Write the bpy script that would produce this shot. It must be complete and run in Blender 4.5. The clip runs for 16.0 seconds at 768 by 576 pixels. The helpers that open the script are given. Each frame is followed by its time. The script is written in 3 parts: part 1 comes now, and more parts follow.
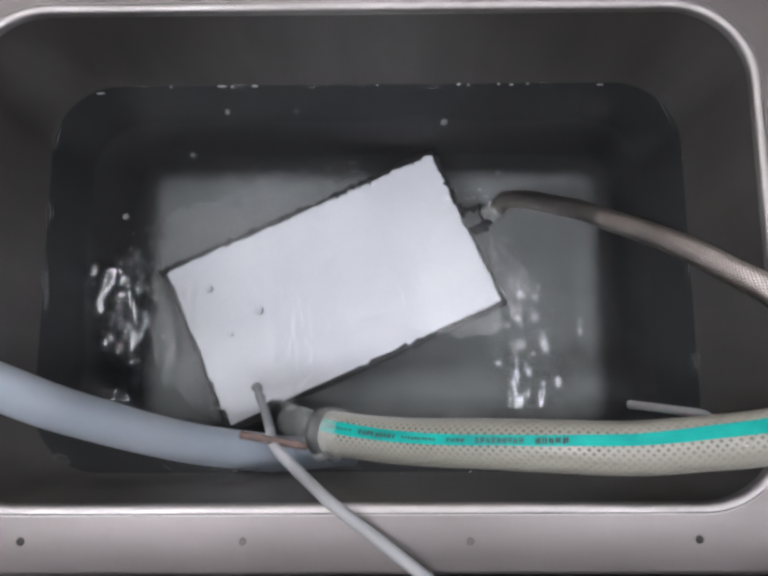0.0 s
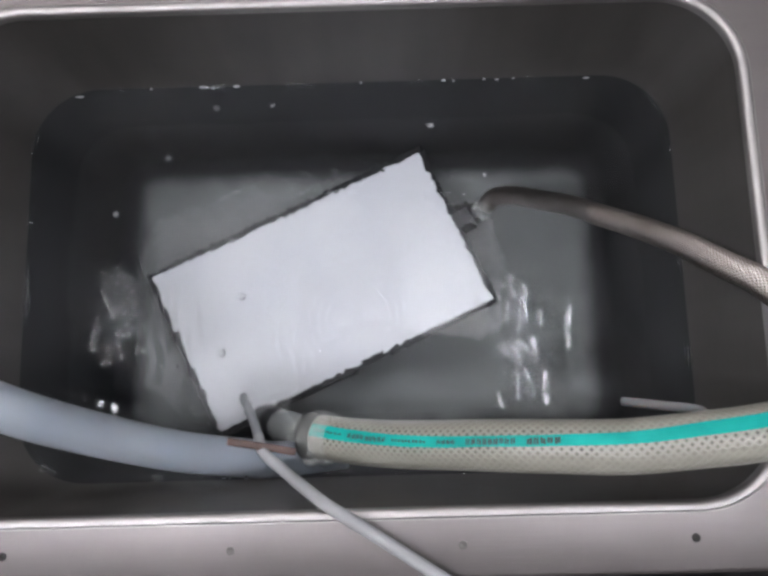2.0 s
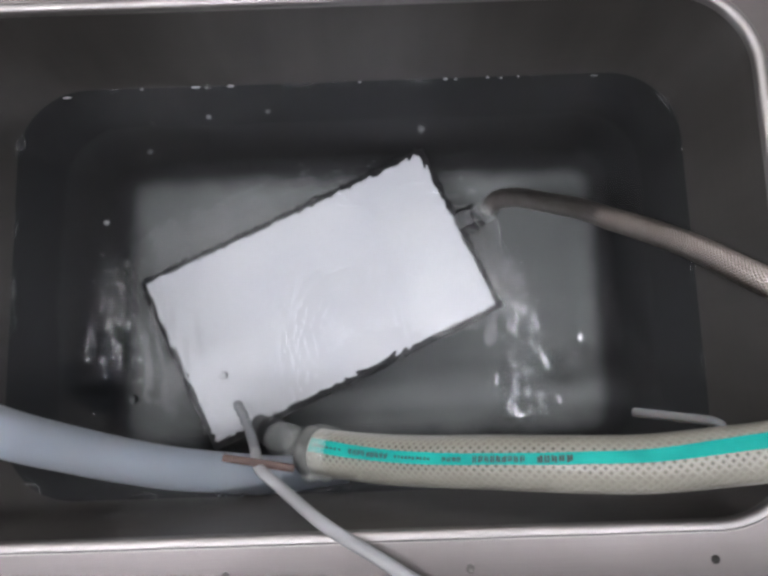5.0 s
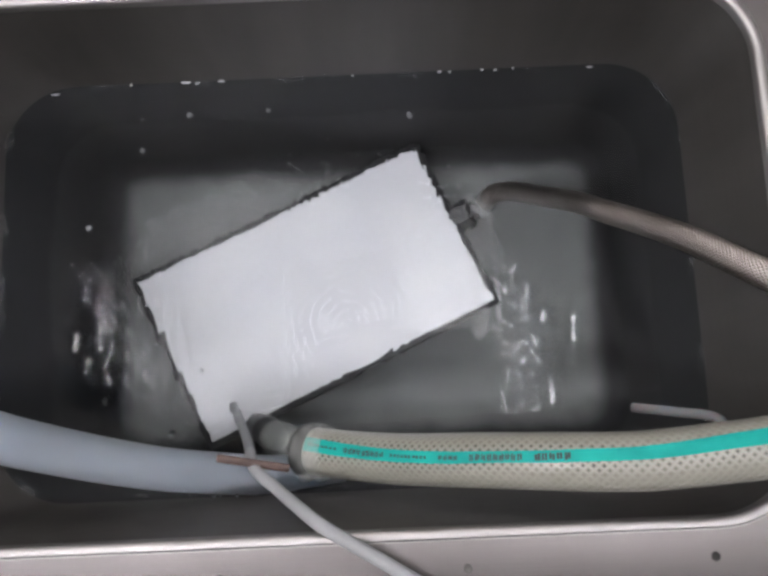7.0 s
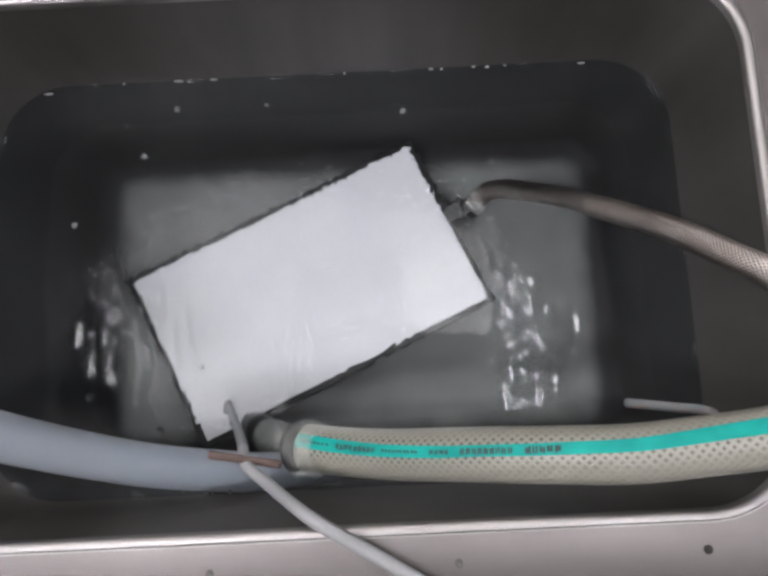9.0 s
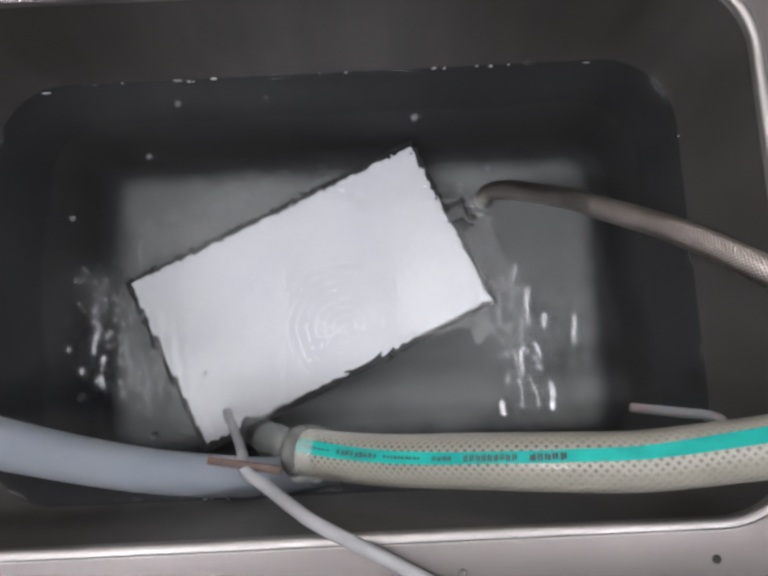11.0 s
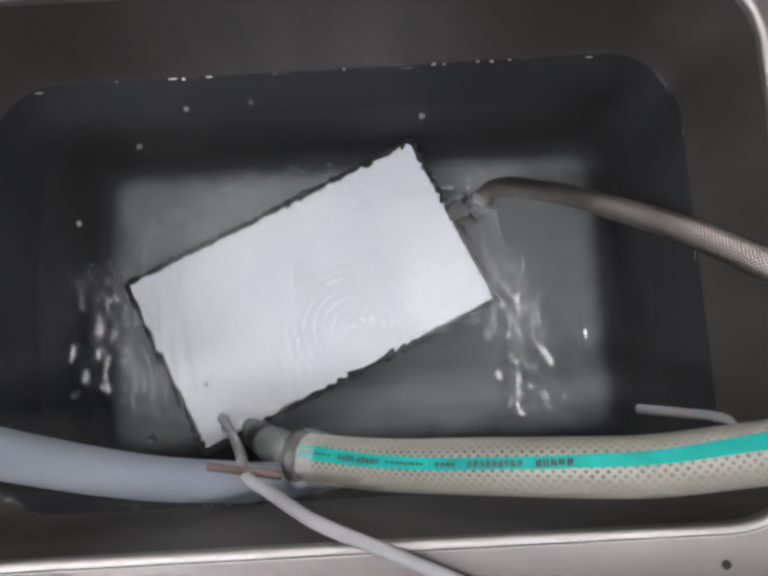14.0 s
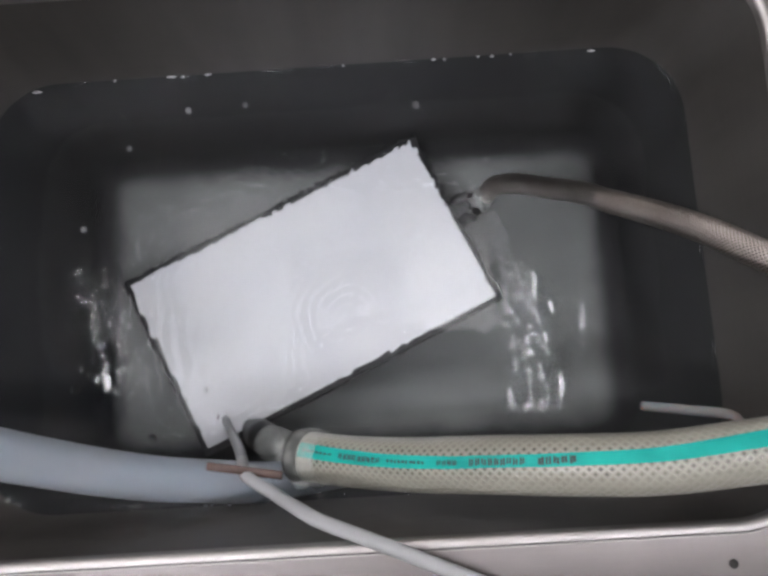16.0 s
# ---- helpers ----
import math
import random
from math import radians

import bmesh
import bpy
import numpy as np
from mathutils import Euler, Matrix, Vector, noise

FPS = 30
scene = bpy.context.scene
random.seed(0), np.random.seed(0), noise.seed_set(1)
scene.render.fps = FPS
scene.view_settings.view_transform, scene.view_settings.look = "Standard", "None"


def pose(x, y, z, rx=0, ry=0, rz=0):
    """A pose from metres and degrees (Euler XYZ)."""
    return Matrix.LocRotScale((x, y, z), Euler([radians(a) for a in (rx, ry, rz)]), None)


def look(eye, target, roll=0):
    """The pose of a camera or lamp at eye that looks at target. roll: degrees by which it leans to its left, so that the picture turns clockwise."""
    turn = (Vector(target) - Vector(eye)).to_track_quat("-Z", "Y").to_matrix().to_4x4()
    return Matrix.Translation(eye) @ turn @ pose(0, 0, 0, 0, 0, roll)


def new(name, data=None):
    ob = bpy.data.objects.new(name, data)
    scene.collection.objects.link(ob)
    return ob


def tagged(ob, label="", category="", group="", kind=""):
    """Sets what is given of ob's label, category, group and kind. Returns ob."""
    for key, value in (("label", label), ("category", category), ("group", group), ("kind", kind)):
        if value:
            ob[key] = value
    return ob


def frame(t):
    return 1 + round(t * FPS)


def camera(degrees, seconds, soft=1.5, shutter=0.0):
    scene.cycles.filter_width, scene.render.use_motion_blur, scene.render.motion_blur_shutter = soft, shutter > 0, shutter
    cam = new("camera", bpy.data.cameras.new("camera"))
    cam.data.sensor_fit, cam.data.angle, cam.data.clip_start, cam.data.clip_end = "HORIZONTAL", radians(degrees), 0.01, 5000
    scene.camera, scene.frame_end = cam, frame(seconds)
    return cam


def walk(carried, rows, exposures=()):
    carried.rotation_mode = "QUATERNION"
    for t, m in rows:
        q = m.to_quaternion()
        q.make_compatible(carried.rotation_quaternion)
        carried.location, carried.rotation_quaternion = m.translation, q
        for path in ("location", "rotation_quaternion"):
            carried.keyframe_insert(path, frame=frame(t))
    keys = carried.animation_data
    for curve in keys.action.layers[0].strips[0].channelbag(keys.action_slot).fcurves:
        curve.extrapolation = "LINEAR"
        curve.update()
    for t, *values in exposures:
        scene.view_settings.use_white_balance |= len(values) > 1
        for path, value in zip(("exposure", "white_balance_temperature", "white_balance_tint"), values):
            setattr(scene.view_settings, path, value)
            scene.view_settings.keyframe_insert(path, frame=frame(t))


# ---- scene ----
cam = camera(61.8, 16.0, soft=3.2)
PATH = [
    (0, (0.018, -0.064, 0.355), (0.001, 0.224, -1.625), -3.7),
    (0.5, (0.018, -0.062, 0.351), (0.012, 0.229, -1.627), -2.1),
    (1, (0.02, -0.061, 0.348), (0.018, 0.229, -1.631), -1.5),
    (1.5, (0.021, -0.062, 0.348), (0.017, 0.226, -1.631), -2.5),
    (2, (0.024, -0.063, 0.348), (0.017, 0.226, -1.631), -3.0),
    (2.5, (0.022, -0.064, 0.345), (0.022, 0.228, -1.634), -1.5),
    (3, (0.024, -0.063, 0.342), (0.019, 0.231, -1.637), -2.7),
    (3.5, (0.022, -0.057, 0.339), (0.028, 0.223, -1.641), -0.3),
    (4, (0.021, -0.056, 0.337), (0.026, 0.23, -1.642), -0.7),
    (6.5, (0.025, -0.052, 0.327), (0.015, 0.219, -1.654), -4.4),
    (7, (0.025, -0.053, 0.327), (0.026, 0.215, -1.655), -2.3),
    (7.5, (0.028, -0.057, 0.326), (0.02, 0.212, -1.656), -4.2),
    (8, (0.028, -0.058, 0.327), (0.02, 0.207, -1.655), -4.1),
    (8.5, (0.03, -0.057, 0.327), (0.018, 0.211, -1.655), -5.3),
    (9, (0.031, -0.059, 0.326), (0.026, 0.226, -1.653), -3.8),
    (11.5, (0.03, -0.055, 0.32), (0.023, 0.228, -1.66), -4.1),
    (12, (0.03, -0.054, 0.32), (0.016, 0.23, -1.66), -5.8),
    (12.5, (0.029, -0.053, 0.318), (0.02, 0.228, -1.662), -4.6),
    (13, (0.029, -0.052, 0.318), (0.021, 0.228, -1.662), -4.4),
    (13.5, (0.03, -0.05, 0.317), (0.018, 0.222, -1.665), -5.7),
    (14, (0.03, -0.051, 0.314), (0.022, 0.215, -1.668), -4.9),
    (14.5, (0.03, -0.053, 0.312), (0.025, 0.223, -1.669), -4.1),
    (15, (0.029, -0.053, 0.312), (0.017, 0.221, -1.669), -5.9),
    (15.5, (0.03, -0.053, 0.311), (0.015, 0.223, -1.67), -6.4),
    (16, (0.033, -0.053, 0.31), (0.007, 0.218, -1.671), -9.0),
]
walk(cam, [(t, look(eye, target, roll)) for t, eye, target, roll in PATH], [(0, -0.18, 6270, 12), (4, -0.18, 6270, 12), (6.5, -0.20, 6450, 12), (16, -0.20, 6450, 12)])

# ---- light ----
world = bpy.data.worlds.new("world")
scene.world = world
world.use_nodes = True
world.node_tree.nodes["Background"].inputs[0].default_value = (0.8, 0.85, 1.0, 1)
world.node_tree.nodes["Background"].inputs[1].default_value = 0.02
LAMP = 20.0

ZW = -0.085          # water level
ZF = -0.272          # basin floor


# ---- materials ----
def material(name, color, rough=0.5, metal=0.0, **extra):
    m = bpy.data.materials.new(name)
    m.use_nodes = True
    b = m.node_tree.nodes["Principled BSDF"]
    b.inputs["Base Color"].default_value = (*color, 1)
    b.inputs["Roughness"].default_value = rough
    b.inputs["Metallic"].default_value = metal
    for k, v in extra.items():
        b.inputs[k.replace("_", " ")].default_value = v
    return m, m.node_tree, b


def node(nt, kind, **values):
    n = nt.nodes.new(kind)
    for k, v in values.items():
        if k in n.inputs:
            n.inputs[k].default_value = v
    return n


def noise_of(nt, coords, scale, detail=4.0, stretch=(1, 1, 1)):
    mp = nt.nodes.new("ShaderNodeMapping")
    mp.inputs["Scale"].default_value = stretch
    nt.links.new(coords, mp.inputs["Vector"])
    n = node(nt, "ShaderNodeTexNoise", Scale=scale, Detail=detail)
    nt.links.new(mp.outputs[0], n.inputs["Vector"])
    return n.outputs["Fac"]


def ramp(nt, fac, *stops):
    r = nt.nodes.new("ShaderNodeValToRGB")
    while len(r.color_ramp.elements) < len(stops):
        r.color_ramp.elements.new(0.5)
    for e, (p, c) in zip(r.color_ramp.elements, stops):
        e.position, e.color = p, (*c, 1)
    nt.links.new(fac, r.inputs[0])
    return r.outputs[0]


def spread(nt, fac, lo, hi):
    r = nt.nodes.new("ShaderNodeMapRange")
    r.inputs[3].default_value, r.inputs[4].default_value = lo, hi
    nt.links.new(fac, r.inputs[0])
    return r.outputs[0]


def bump(nt, b, height, strength, distance):
    n = node(nt, "ShaderNodeBump", Strength=strength, Distance=distance)
    nt.links.new(height, n.inputs["Height"])
    nt.links.new(n.outputs[0], b.inputs["Normal"])


def maths(nt, op, a, c=0.0):
    n = nt.nodes.new("ShaderNodeMath")
    n.operation = op
    for i, v in enumerate((a, c)):
        if isinstance(v, (int, float)):
            n.inputs[i].default_value = v
        else:
            nt.links.new(v, n.inputs[i])
    return n.outputs[0]


def object_coords(nt):
    return nt.nodes.new("ShaderNodeTexCoord").outputs["Object"]


def steel(name, color, lo, hi, stretch, grain=0.25, wear=0.14, run=(1, 1, 1)):
    m, nt, b = material(name, color, 0.35, 1.0)
    oc = object_coords(nt)
    fine = noise_of(nt, oc, 900, 3, stretch)
    blot = noise_of(nt, oc, 14, 5)
    mix = maths(nt, "ADD", maths(nt, "MULTIPLY", fine, 0.5), maths(nt, "MULTIPLY", blot, 0.5))
    nt.links.new(spread(nt, mix, lo, hi), b.inputs["Roughness"])
    streak = noise_of(nt, oc, 26, 4, run)
    worn = maths(nt, "ADD", maths(nt, "MULTIPLY", blot, 0.5), maths(nt, "MULTIPLY", streak, 0.5))
    c0 = tuple(x * (1 - wear) for x in color)
    nt.links.new(ramp(nt, worn, (0.35, c0), (0.65, color)), b.inputs["Base Color"])
    bump(nt, b, fine, grain, 0.0002)
    return m


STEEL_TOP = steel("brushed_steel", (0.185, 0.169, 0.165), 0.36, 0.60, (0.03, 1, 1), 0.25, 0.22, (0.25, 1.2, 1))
# Rim highlight: the same steel given a lighter base colour.
STEEL_LIP = steel("rim_highlight_steel", (0.34, 0.322, 0.315), 0.40, 0.56, (1, 1, 1), 0.1)
# Shade inside the basin is put into this darker copy of the steel.
STEEL_SHADED = steel("shaded_upper_steel", (0.083, 0.077, 0.072), 0.36, 0.58, (0.05, 0.05, 1), 0.2, 0.30, (1.3, 1.3, 0.12))


def shaded_steel():
    """Steel under water; shade on the walls and light on the floor are painted by height, with an uneven edge."""
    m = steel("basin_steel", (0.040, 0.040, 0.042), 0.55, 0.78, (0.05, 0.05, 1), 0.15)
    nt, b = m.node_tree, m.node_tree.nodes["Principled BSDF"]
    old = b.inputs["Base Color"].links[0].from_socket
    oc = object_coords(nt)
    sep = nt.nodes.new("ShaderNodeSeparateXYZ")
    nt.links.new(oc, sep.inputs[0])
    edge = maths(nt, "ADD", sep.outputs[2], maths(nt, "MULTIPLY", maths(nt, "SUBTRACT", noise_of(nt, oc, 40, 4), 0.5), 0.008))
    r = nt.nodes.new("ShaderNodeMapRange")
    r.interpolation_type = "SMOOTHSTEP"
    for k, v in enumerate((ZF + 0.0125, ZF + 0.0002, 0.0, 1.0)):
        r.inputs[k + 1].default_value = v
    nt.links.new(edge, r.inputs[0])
    # scale: paler tone for the light on the floor, mixed in by height
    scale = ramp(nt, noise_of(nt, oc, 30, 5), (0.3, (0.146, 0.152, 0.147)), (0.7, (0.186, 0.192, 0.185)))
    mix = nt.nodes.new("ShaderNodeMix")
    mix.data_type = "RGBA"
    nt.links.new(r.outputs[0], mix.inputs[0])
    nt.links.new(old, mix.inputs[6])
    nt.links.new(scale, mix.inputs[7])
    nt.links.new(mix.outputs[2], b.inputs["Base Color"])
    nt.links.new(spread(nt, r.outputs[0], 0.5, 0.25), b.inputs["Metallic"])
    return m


STEEL_BASIN = shaded_steel()
STEEL_SHADED.node_tree.nodes["Principled BSDF"].inputs["Metallic"].default_value = 0.45


def white_sheet():
    m, nt, b = material("white_sheet", (0.80, 0.80, 0.82), 0.38)
    oc = object_coords(nt)
    blot = noise_of(nt, oc, 22, 4)
    nt.links.new(ramp(nt, blot, (0.3, (0.60, 0.604, 0.634)), (0.7, (0.655, 0.655, 0.665))), b.inputs["Base Color"])
    bump(nt, b, noise_of(nt, oc, 160, 3), 0.15, 0.0004)
    return m


WHITE = white_sheet()


def rubber(name, color, rough):
    m, nt, b = material(name, color, rough)
    oc = object_coords(nt)
    n = noise_of(nt, oc, 120, 4)
    nt.links.new(ramp(nt, n, (0.3, tuple(c * 0.7 for c in color)), (0.7, tuple(min(1, c * 1.3) for c in color))), b.inputs["Base Color"])
    bump(nt, b, noise_of(nt, oc, 700, 3), 0.3, 0.0003)
    return m


BLACK = rubber("black_rubber", (0.012, 0.012, 0.013), 0.45)
HOLE_SHADE = rubber("hole_shade", (0.007, 0.006, 0.005), 0.8)
COPPER = rubber("brown_strap", (0.062, 0.036, 0.029), 0.65)


def clear_plastic():
    """Milky clear plastic, seen through in parts."""
    m, nt, b = material("clear_plastic", (0.50, 0.515, 0.49), 0.14)
    n = noise_of(nt, object_coords(nt), 170, 4)
    nt.links.new(spread(nt, n, 0.06, 0.3), b.inputs["Roughness"])
    nt.links.new(spread(nt, n, -0.15, 0.62), b.inputs["Alpha"])
    return m


CLEAR = clear_plastic()


def silicone(name, color, deep, rough):
    """Milky tube: the colour varies softly along it, with fine specks."""
    m, nt, b = material(name, color, rough, Subsurface_Weight=0.35, Subsurface_Scale=0.01)
    oc = object_coords(nt)
    n = noise_of(nt, oc, 18, 4)
    nt.links.new(ramp(nt, n, (0.3, deep), (0.65, color)), b.inputs["Base Color"])
    nt.links.new(spread(nt, noise_of(nt, oc, 90, 4), rough - 0.1, rough + 0.12), b.inputs["Roughness"])
    bump(nt, b, noise_of(nt, oc, 260, 3), 0.12, 0.0003)
    return m


BLUE_TUBE = silicone("milky_blue_silicone", (0.52, 0.55, 0.59), (0.43, 0.47, 0.52), 0.36)
BLUE_TUBE.node_tree.nodes["Principled BSDF"].inputs["Transmission Weight"].default_value = 0.62
BLUE_TUBE.node_tree.nodes["Principled BSDF"].inputs["Subsurface Weight"].default_value = 0.0
BLUE_TUBE.node_tree.nodes["Principled BSDF"].inputs["IOR"].default_value = 1.2
BLUE_CORE = silicone("blue_water_core", (0.16, 0.235, 0.32), (0.12, 0.185, 0.27), 0.4)
# Darker copy of the milky white tube: its shade is in the colour.
SHADED_TUBE = silicone("shaded_milky_tube", (0.20, 0.202, 0.205), (0.155, 0.158, 0.162), 0.6)
THIN_TUBE = silicone("milky_white_tube", (0.36, 0.365, 0.37), (0.30, 0.305, 0.31), 0.62)
THIN_TUBE.node_tree.nodes["Principled BSDF"].inputs["Subsurface Weight"].default_value = 0.0
THIN_TUBE.node_tree.nodes["Principled BSDF"].inputs["IOR"].default_value = 1.22
THIN_TUBE.node_tree.nodes["Principled BSDF"].inputs["Transmission Weight"].default_value = 0.25


def braided_hose():
    """Cream hose wall with the crossing threads of its inner net."""
    m, nt, b = material("reinforced_hose", (0.56, 0.52, 0.43), 0.34, Coat_Weight=0.25, Coat_Roughness=0.25)
    uv = nt.nodes.new("ShaderNodeTexCoord").outputs["UV"]
    sep = nt.nodes.new("ShaderNodeSeparateXYZ")
    nt.links.new(uv, sep.inputs[0])
    along = maths(nt, "MULTIPLY", sep.outputs[0], math.pi / 0.0045)
    round_ = maths(nt, "MULTIPLY", sep.outputs[1], math.pi * 19)
    k1 = maths(nt, "ABSOLUTE", maths(nt, "SINE", maths(nt, "ADD", along, round_)))
    k2 = maths(nt, "ABSOLUTE", maths(nt, "SINE", maths(nt, "SUBTRACT", along, round_)))
    cell = maths(nt, "MINIMUM", k1, k2)
    blot = noise_of(nt, object_coords(nt), 38, 3)
    facing = maths(nt, "COSINE", maths(nt, "MULTIPLY", maths(nt, "ADD", sep.outputs[1], 0.045), 2 * math.pi))
    near = nt.nodes.new("ShaderNodeMapRange")          # fitted to the camera's view: the net fades out away from the stripe
    for k, v in enumerate((0.66, 0.94, 0.28, 1.0)):
        near.inputs[k + 1].default_value = v
    nt.links.new(facing, near.inputs[0])
    holes = maths(nt, "MULTIPLY", maths(nt, "MULTIPLY", cell, near.outputs[0]), spread(nt, blot, 0.62, 1.22))
    nt.links.new(ramp(nt, holes, (0.0, (0.225, 0.219, 0.186)), (0.45, (0.195, 0.188, 0.156)), (0.72, (0.15, 0.142, 0.115)), (0.93, (0.035, 0.031, 0.027))), b.inputs["Base Color"])
    bump(nt, b, maths(nt, "SUBTRACT", 1.0, cell), 0.5, 0.0005)
    return m


HOSE = braided_hose()


def stripe_paint():
    m, nt, b = material("green_stripe", (0.0, 0.30, 0.26), 0.55, Specular_IOR_Level=0.2)
    n = noise_of(nt, object_coords(nt), 60, 4)
    nt.links.new(ramp(nt, n, (0.3, (0.0, 0.21, 0.185)), (0.7, (0.005, 0.285, 0.245))), b.inputs["Base Color"])
    return m


STRIPE = stripe_paint()
INK = material("black_ink", (0.015, 0.03, 0.03), 0.45)[0]


def braid_metal():
    """Bright wires; the shade in the gaps of the weave is put into the colour."""
    m, nt, b = material("braided_steel", (0.52, 0.46, 0.43), 0.33, 1.0)
    n = noise_of(nt, object_coords(nt), 40, 4)
    wire = ramp(nt, n, (0.3, (0.33, 0.29, 0.27)), (0.7, (0.48, 0.43, 0.40)))
    sep = nt.nodes.new("ShaderNodeSeparateXYZ")
    nt.links.new(nt.nodes.new("ShaderNodeTexCoord").outputs["UV"], sep.inputs[0])
    a = maths(nt, "MULTIPLY", sep.outputs[0], 2 * math.pi / BRAID_PITCH)
    v = maths(nt, "MULTIPLY", sep.outputs[1], 2 * math.pi * 10)
    p = maths(nt, "ABSOLUTE", maths(nt, "SINE", maths(nt, "ADD", a, v)))
    q = maths(nt, "ABSOLUTE", maths(nt, "SINE", maths(nt, "SUBTRACT", a, v)))
    mix = nt.nodes.new("ShaderNodeMix")
    mix.data_type = "RGBA"
    gap = nt.nodes.new("ShaderNodeMapRange")
    for k, x in enumerate((0.55, 0.9, 0.0, 1.0)):
        gap.inputs[k + 1].default_value = x
    nt.links.new(maths(nt, "MAXIMUM", p, q), gap.inputs[0])
    nt.links.new(gap.outputs[0], mix.inputs[0])
    mix.inputs[6].default_value = (0.06, 0.052, 0.048, 1)
    nt.links.new(wire, mix.inputs[7])
    nt.links.new(mix.outputs[2], b.inputs["Base Color"])
    return m


BRAID_PITCH = 0.0044
BRAID = braid_metal()


# The default tint is added darkening of everything seen below the surface.
def clear_water(name, tint=(0.80, 0.815, 0.83), ior=1.333):
    m = bpy.data.materials.new(name)
    m.use_nodes = True
    nt = m.node_tree
    nt.nodes.remove(nt.nodes["Principled BSDF"])
    below = node(nt, "ShaderNodeBsdfRefraction", Color=(*tint, 1), Roughness=0.0, IOR=ior)
    above = node(nt, "ShaderNodeBsdfGlossy", Color=(1, 1, 1, 1), Roughness=0.012)
    fresnel = node(nt, "ShaderNodeFresnel", IOR=ior)
    mix = nt.nodes.new("ShaderNodeMixShader")
    nt.links.new(fresnel.outputs[0], mix.inputs[0])
    nt.links.new(below.outputs[0], mix.inputs[1])
    nt.links.new(above.outputs[0], mix.inputs[2])
    nt.links.new(mix.outputs[0], nt.nodes["Material Output"].inputs["Surface"])
    return m


WATER = clear_water("water")
BEAD = clear_water("water_bead", (0.98, 0.99, 1.0), 1.33)
FILM = clear_water("bubble_film", (0.98, 0.99, 0.99), 1.16)


GLINT_WHITE = rubber("white_glint", (0.40, 0.41, 0.42), 0.35)
MILKY_FILM = material("milky_film", (0.6, 0.62, 0.64), 0.2, Alpha=0.10)[0]


def plaster(name, color):
    m, nt, b = material(name, color, 0.8)
    oc = object_coords(nt)
    nt.links.new(ramp(nt, noise_of(nt, oc, 2.5, 5), (0.3, tuple(c * 0.9 for c in color)), (0.7, color)), b.inputs["Base Color"])
    bump(nt, b, noise_of(nt, oc, 120, 4), 0.2, 0.002)
    return m


CEILING = plaster("ceiling_paint", (0.75, 0.73, 0.72))
WALL = plaster("wall_paint", (0.5, 0.48, 0.47))
TILE = plaster("floor_vinyl", (0.22, 0.21, 0.2))


def glow(name, color, strength):
    m, nt, b = material(name, (0.8, 0.8, 0.8), 0.5)
    b.inputs["Emission Color"].default_value = (*color, 1)
    b.inputs["Emission Strength"].default_value = strength
    return m


FILL_TUBE = glow("fill_tube", (0.985, 0.985, 1.02), 168.0)
DIM_LIGHT = glow("lamp_dim_panel", (1.0, 0.99, 1.0), 4.5)
GLINT_LIGHT = glow("lamp_slim_tube", (0.985, 0.985, 1.02), 66.0)
FAINT_TUBE = glow("lamp_faint_tube", (0.985, 0.985, 1.02), 42.0)
LOW_FILL = glow("fill_low_panel", (1.0, 0.98, 0.97), 1.3)
SIDE_LIGHT = glow("lamp_bright_panel", (1.0, 0.97, 0.94), 18.0)
FILL_PANEL = glow("fill_panel", (1.0, 0.98, 0.97), LAMP)
SOFT_LIGHT = glow("lamp_soft_panel", (1.0, 0.99, 1.0), 7.0)
PAINTED = material("lamp_housing", (0.7, 0.7, 0.7), 0.4)[0]


# ---- mesh helpers ----
def part(name, bm, mat, parent=None, label="", smooth=True):
    me = bpy.data.meshes.new(name)
    if isinstance(bm, tuple):
        me.from_pydata(bm[0], [], bm[1])
    else:
        bm.to_mesh(me)
        bm.free()
    me.materials.append(mat)
    if smooth:
        me.polygons.foreach_set("use_smooth", [True] * len(me.polygons))
    ob = new(name, me)
    if parent is not None:
        ob.parent = parent
    if label:
        tagged(ob, label)
    return ob


def thing(name, label, category, group="", kind="", at=(0, 0, 0)):
    ob = new(name)
    ob.location = at
    ob.empty_display_size = 0.01
    return tagged(ob, label, category, group, kind)


def slab(x0, x1, y0, y1, z0, z1, bevel=0.0, segments=2):
    bm = bmesh.new()
    bmesh.ops.create_cube(bm, size=1)
    for v in bm.verts:
        v.co = ((x0 + x1) / 2 + v.co.x * (x1 - x0), (y0 + y1) / 2 + v.co.y * (y1 - y0), (z0 + z1) / 2 + v.co.z * (z1 - z0))
    if bevel:
        bmesh.ops.bevel(bm, geom=bm.edges[:], offset=bevel, segments=segments, affect="EDGES", profile=0.5)
    return bm


def turned(profile, seg=24):
    """A solid of revolution about z from (radius, z) pairs."""
    vs, fs = [], []
    for r, z in profile:
        for i in range(seg):
            a = 2 * math.pi * i / seg
            vs.append((r * math.cos(a), r * math.sin(a), z))
    for k in range(len(profile) - 1):
        for i in range(seg):
            j = (i + 1) % seg
            fs.append((k * seg + i, k * seg + j, (k + 1) * seg + j, (k + 1) * seg + i))
    fs.append(tuple(range(seg))[::-1])
    fs.append(tuple((len(profile) - 1) * seg + i for i in range(seg)))
    return vs, fs


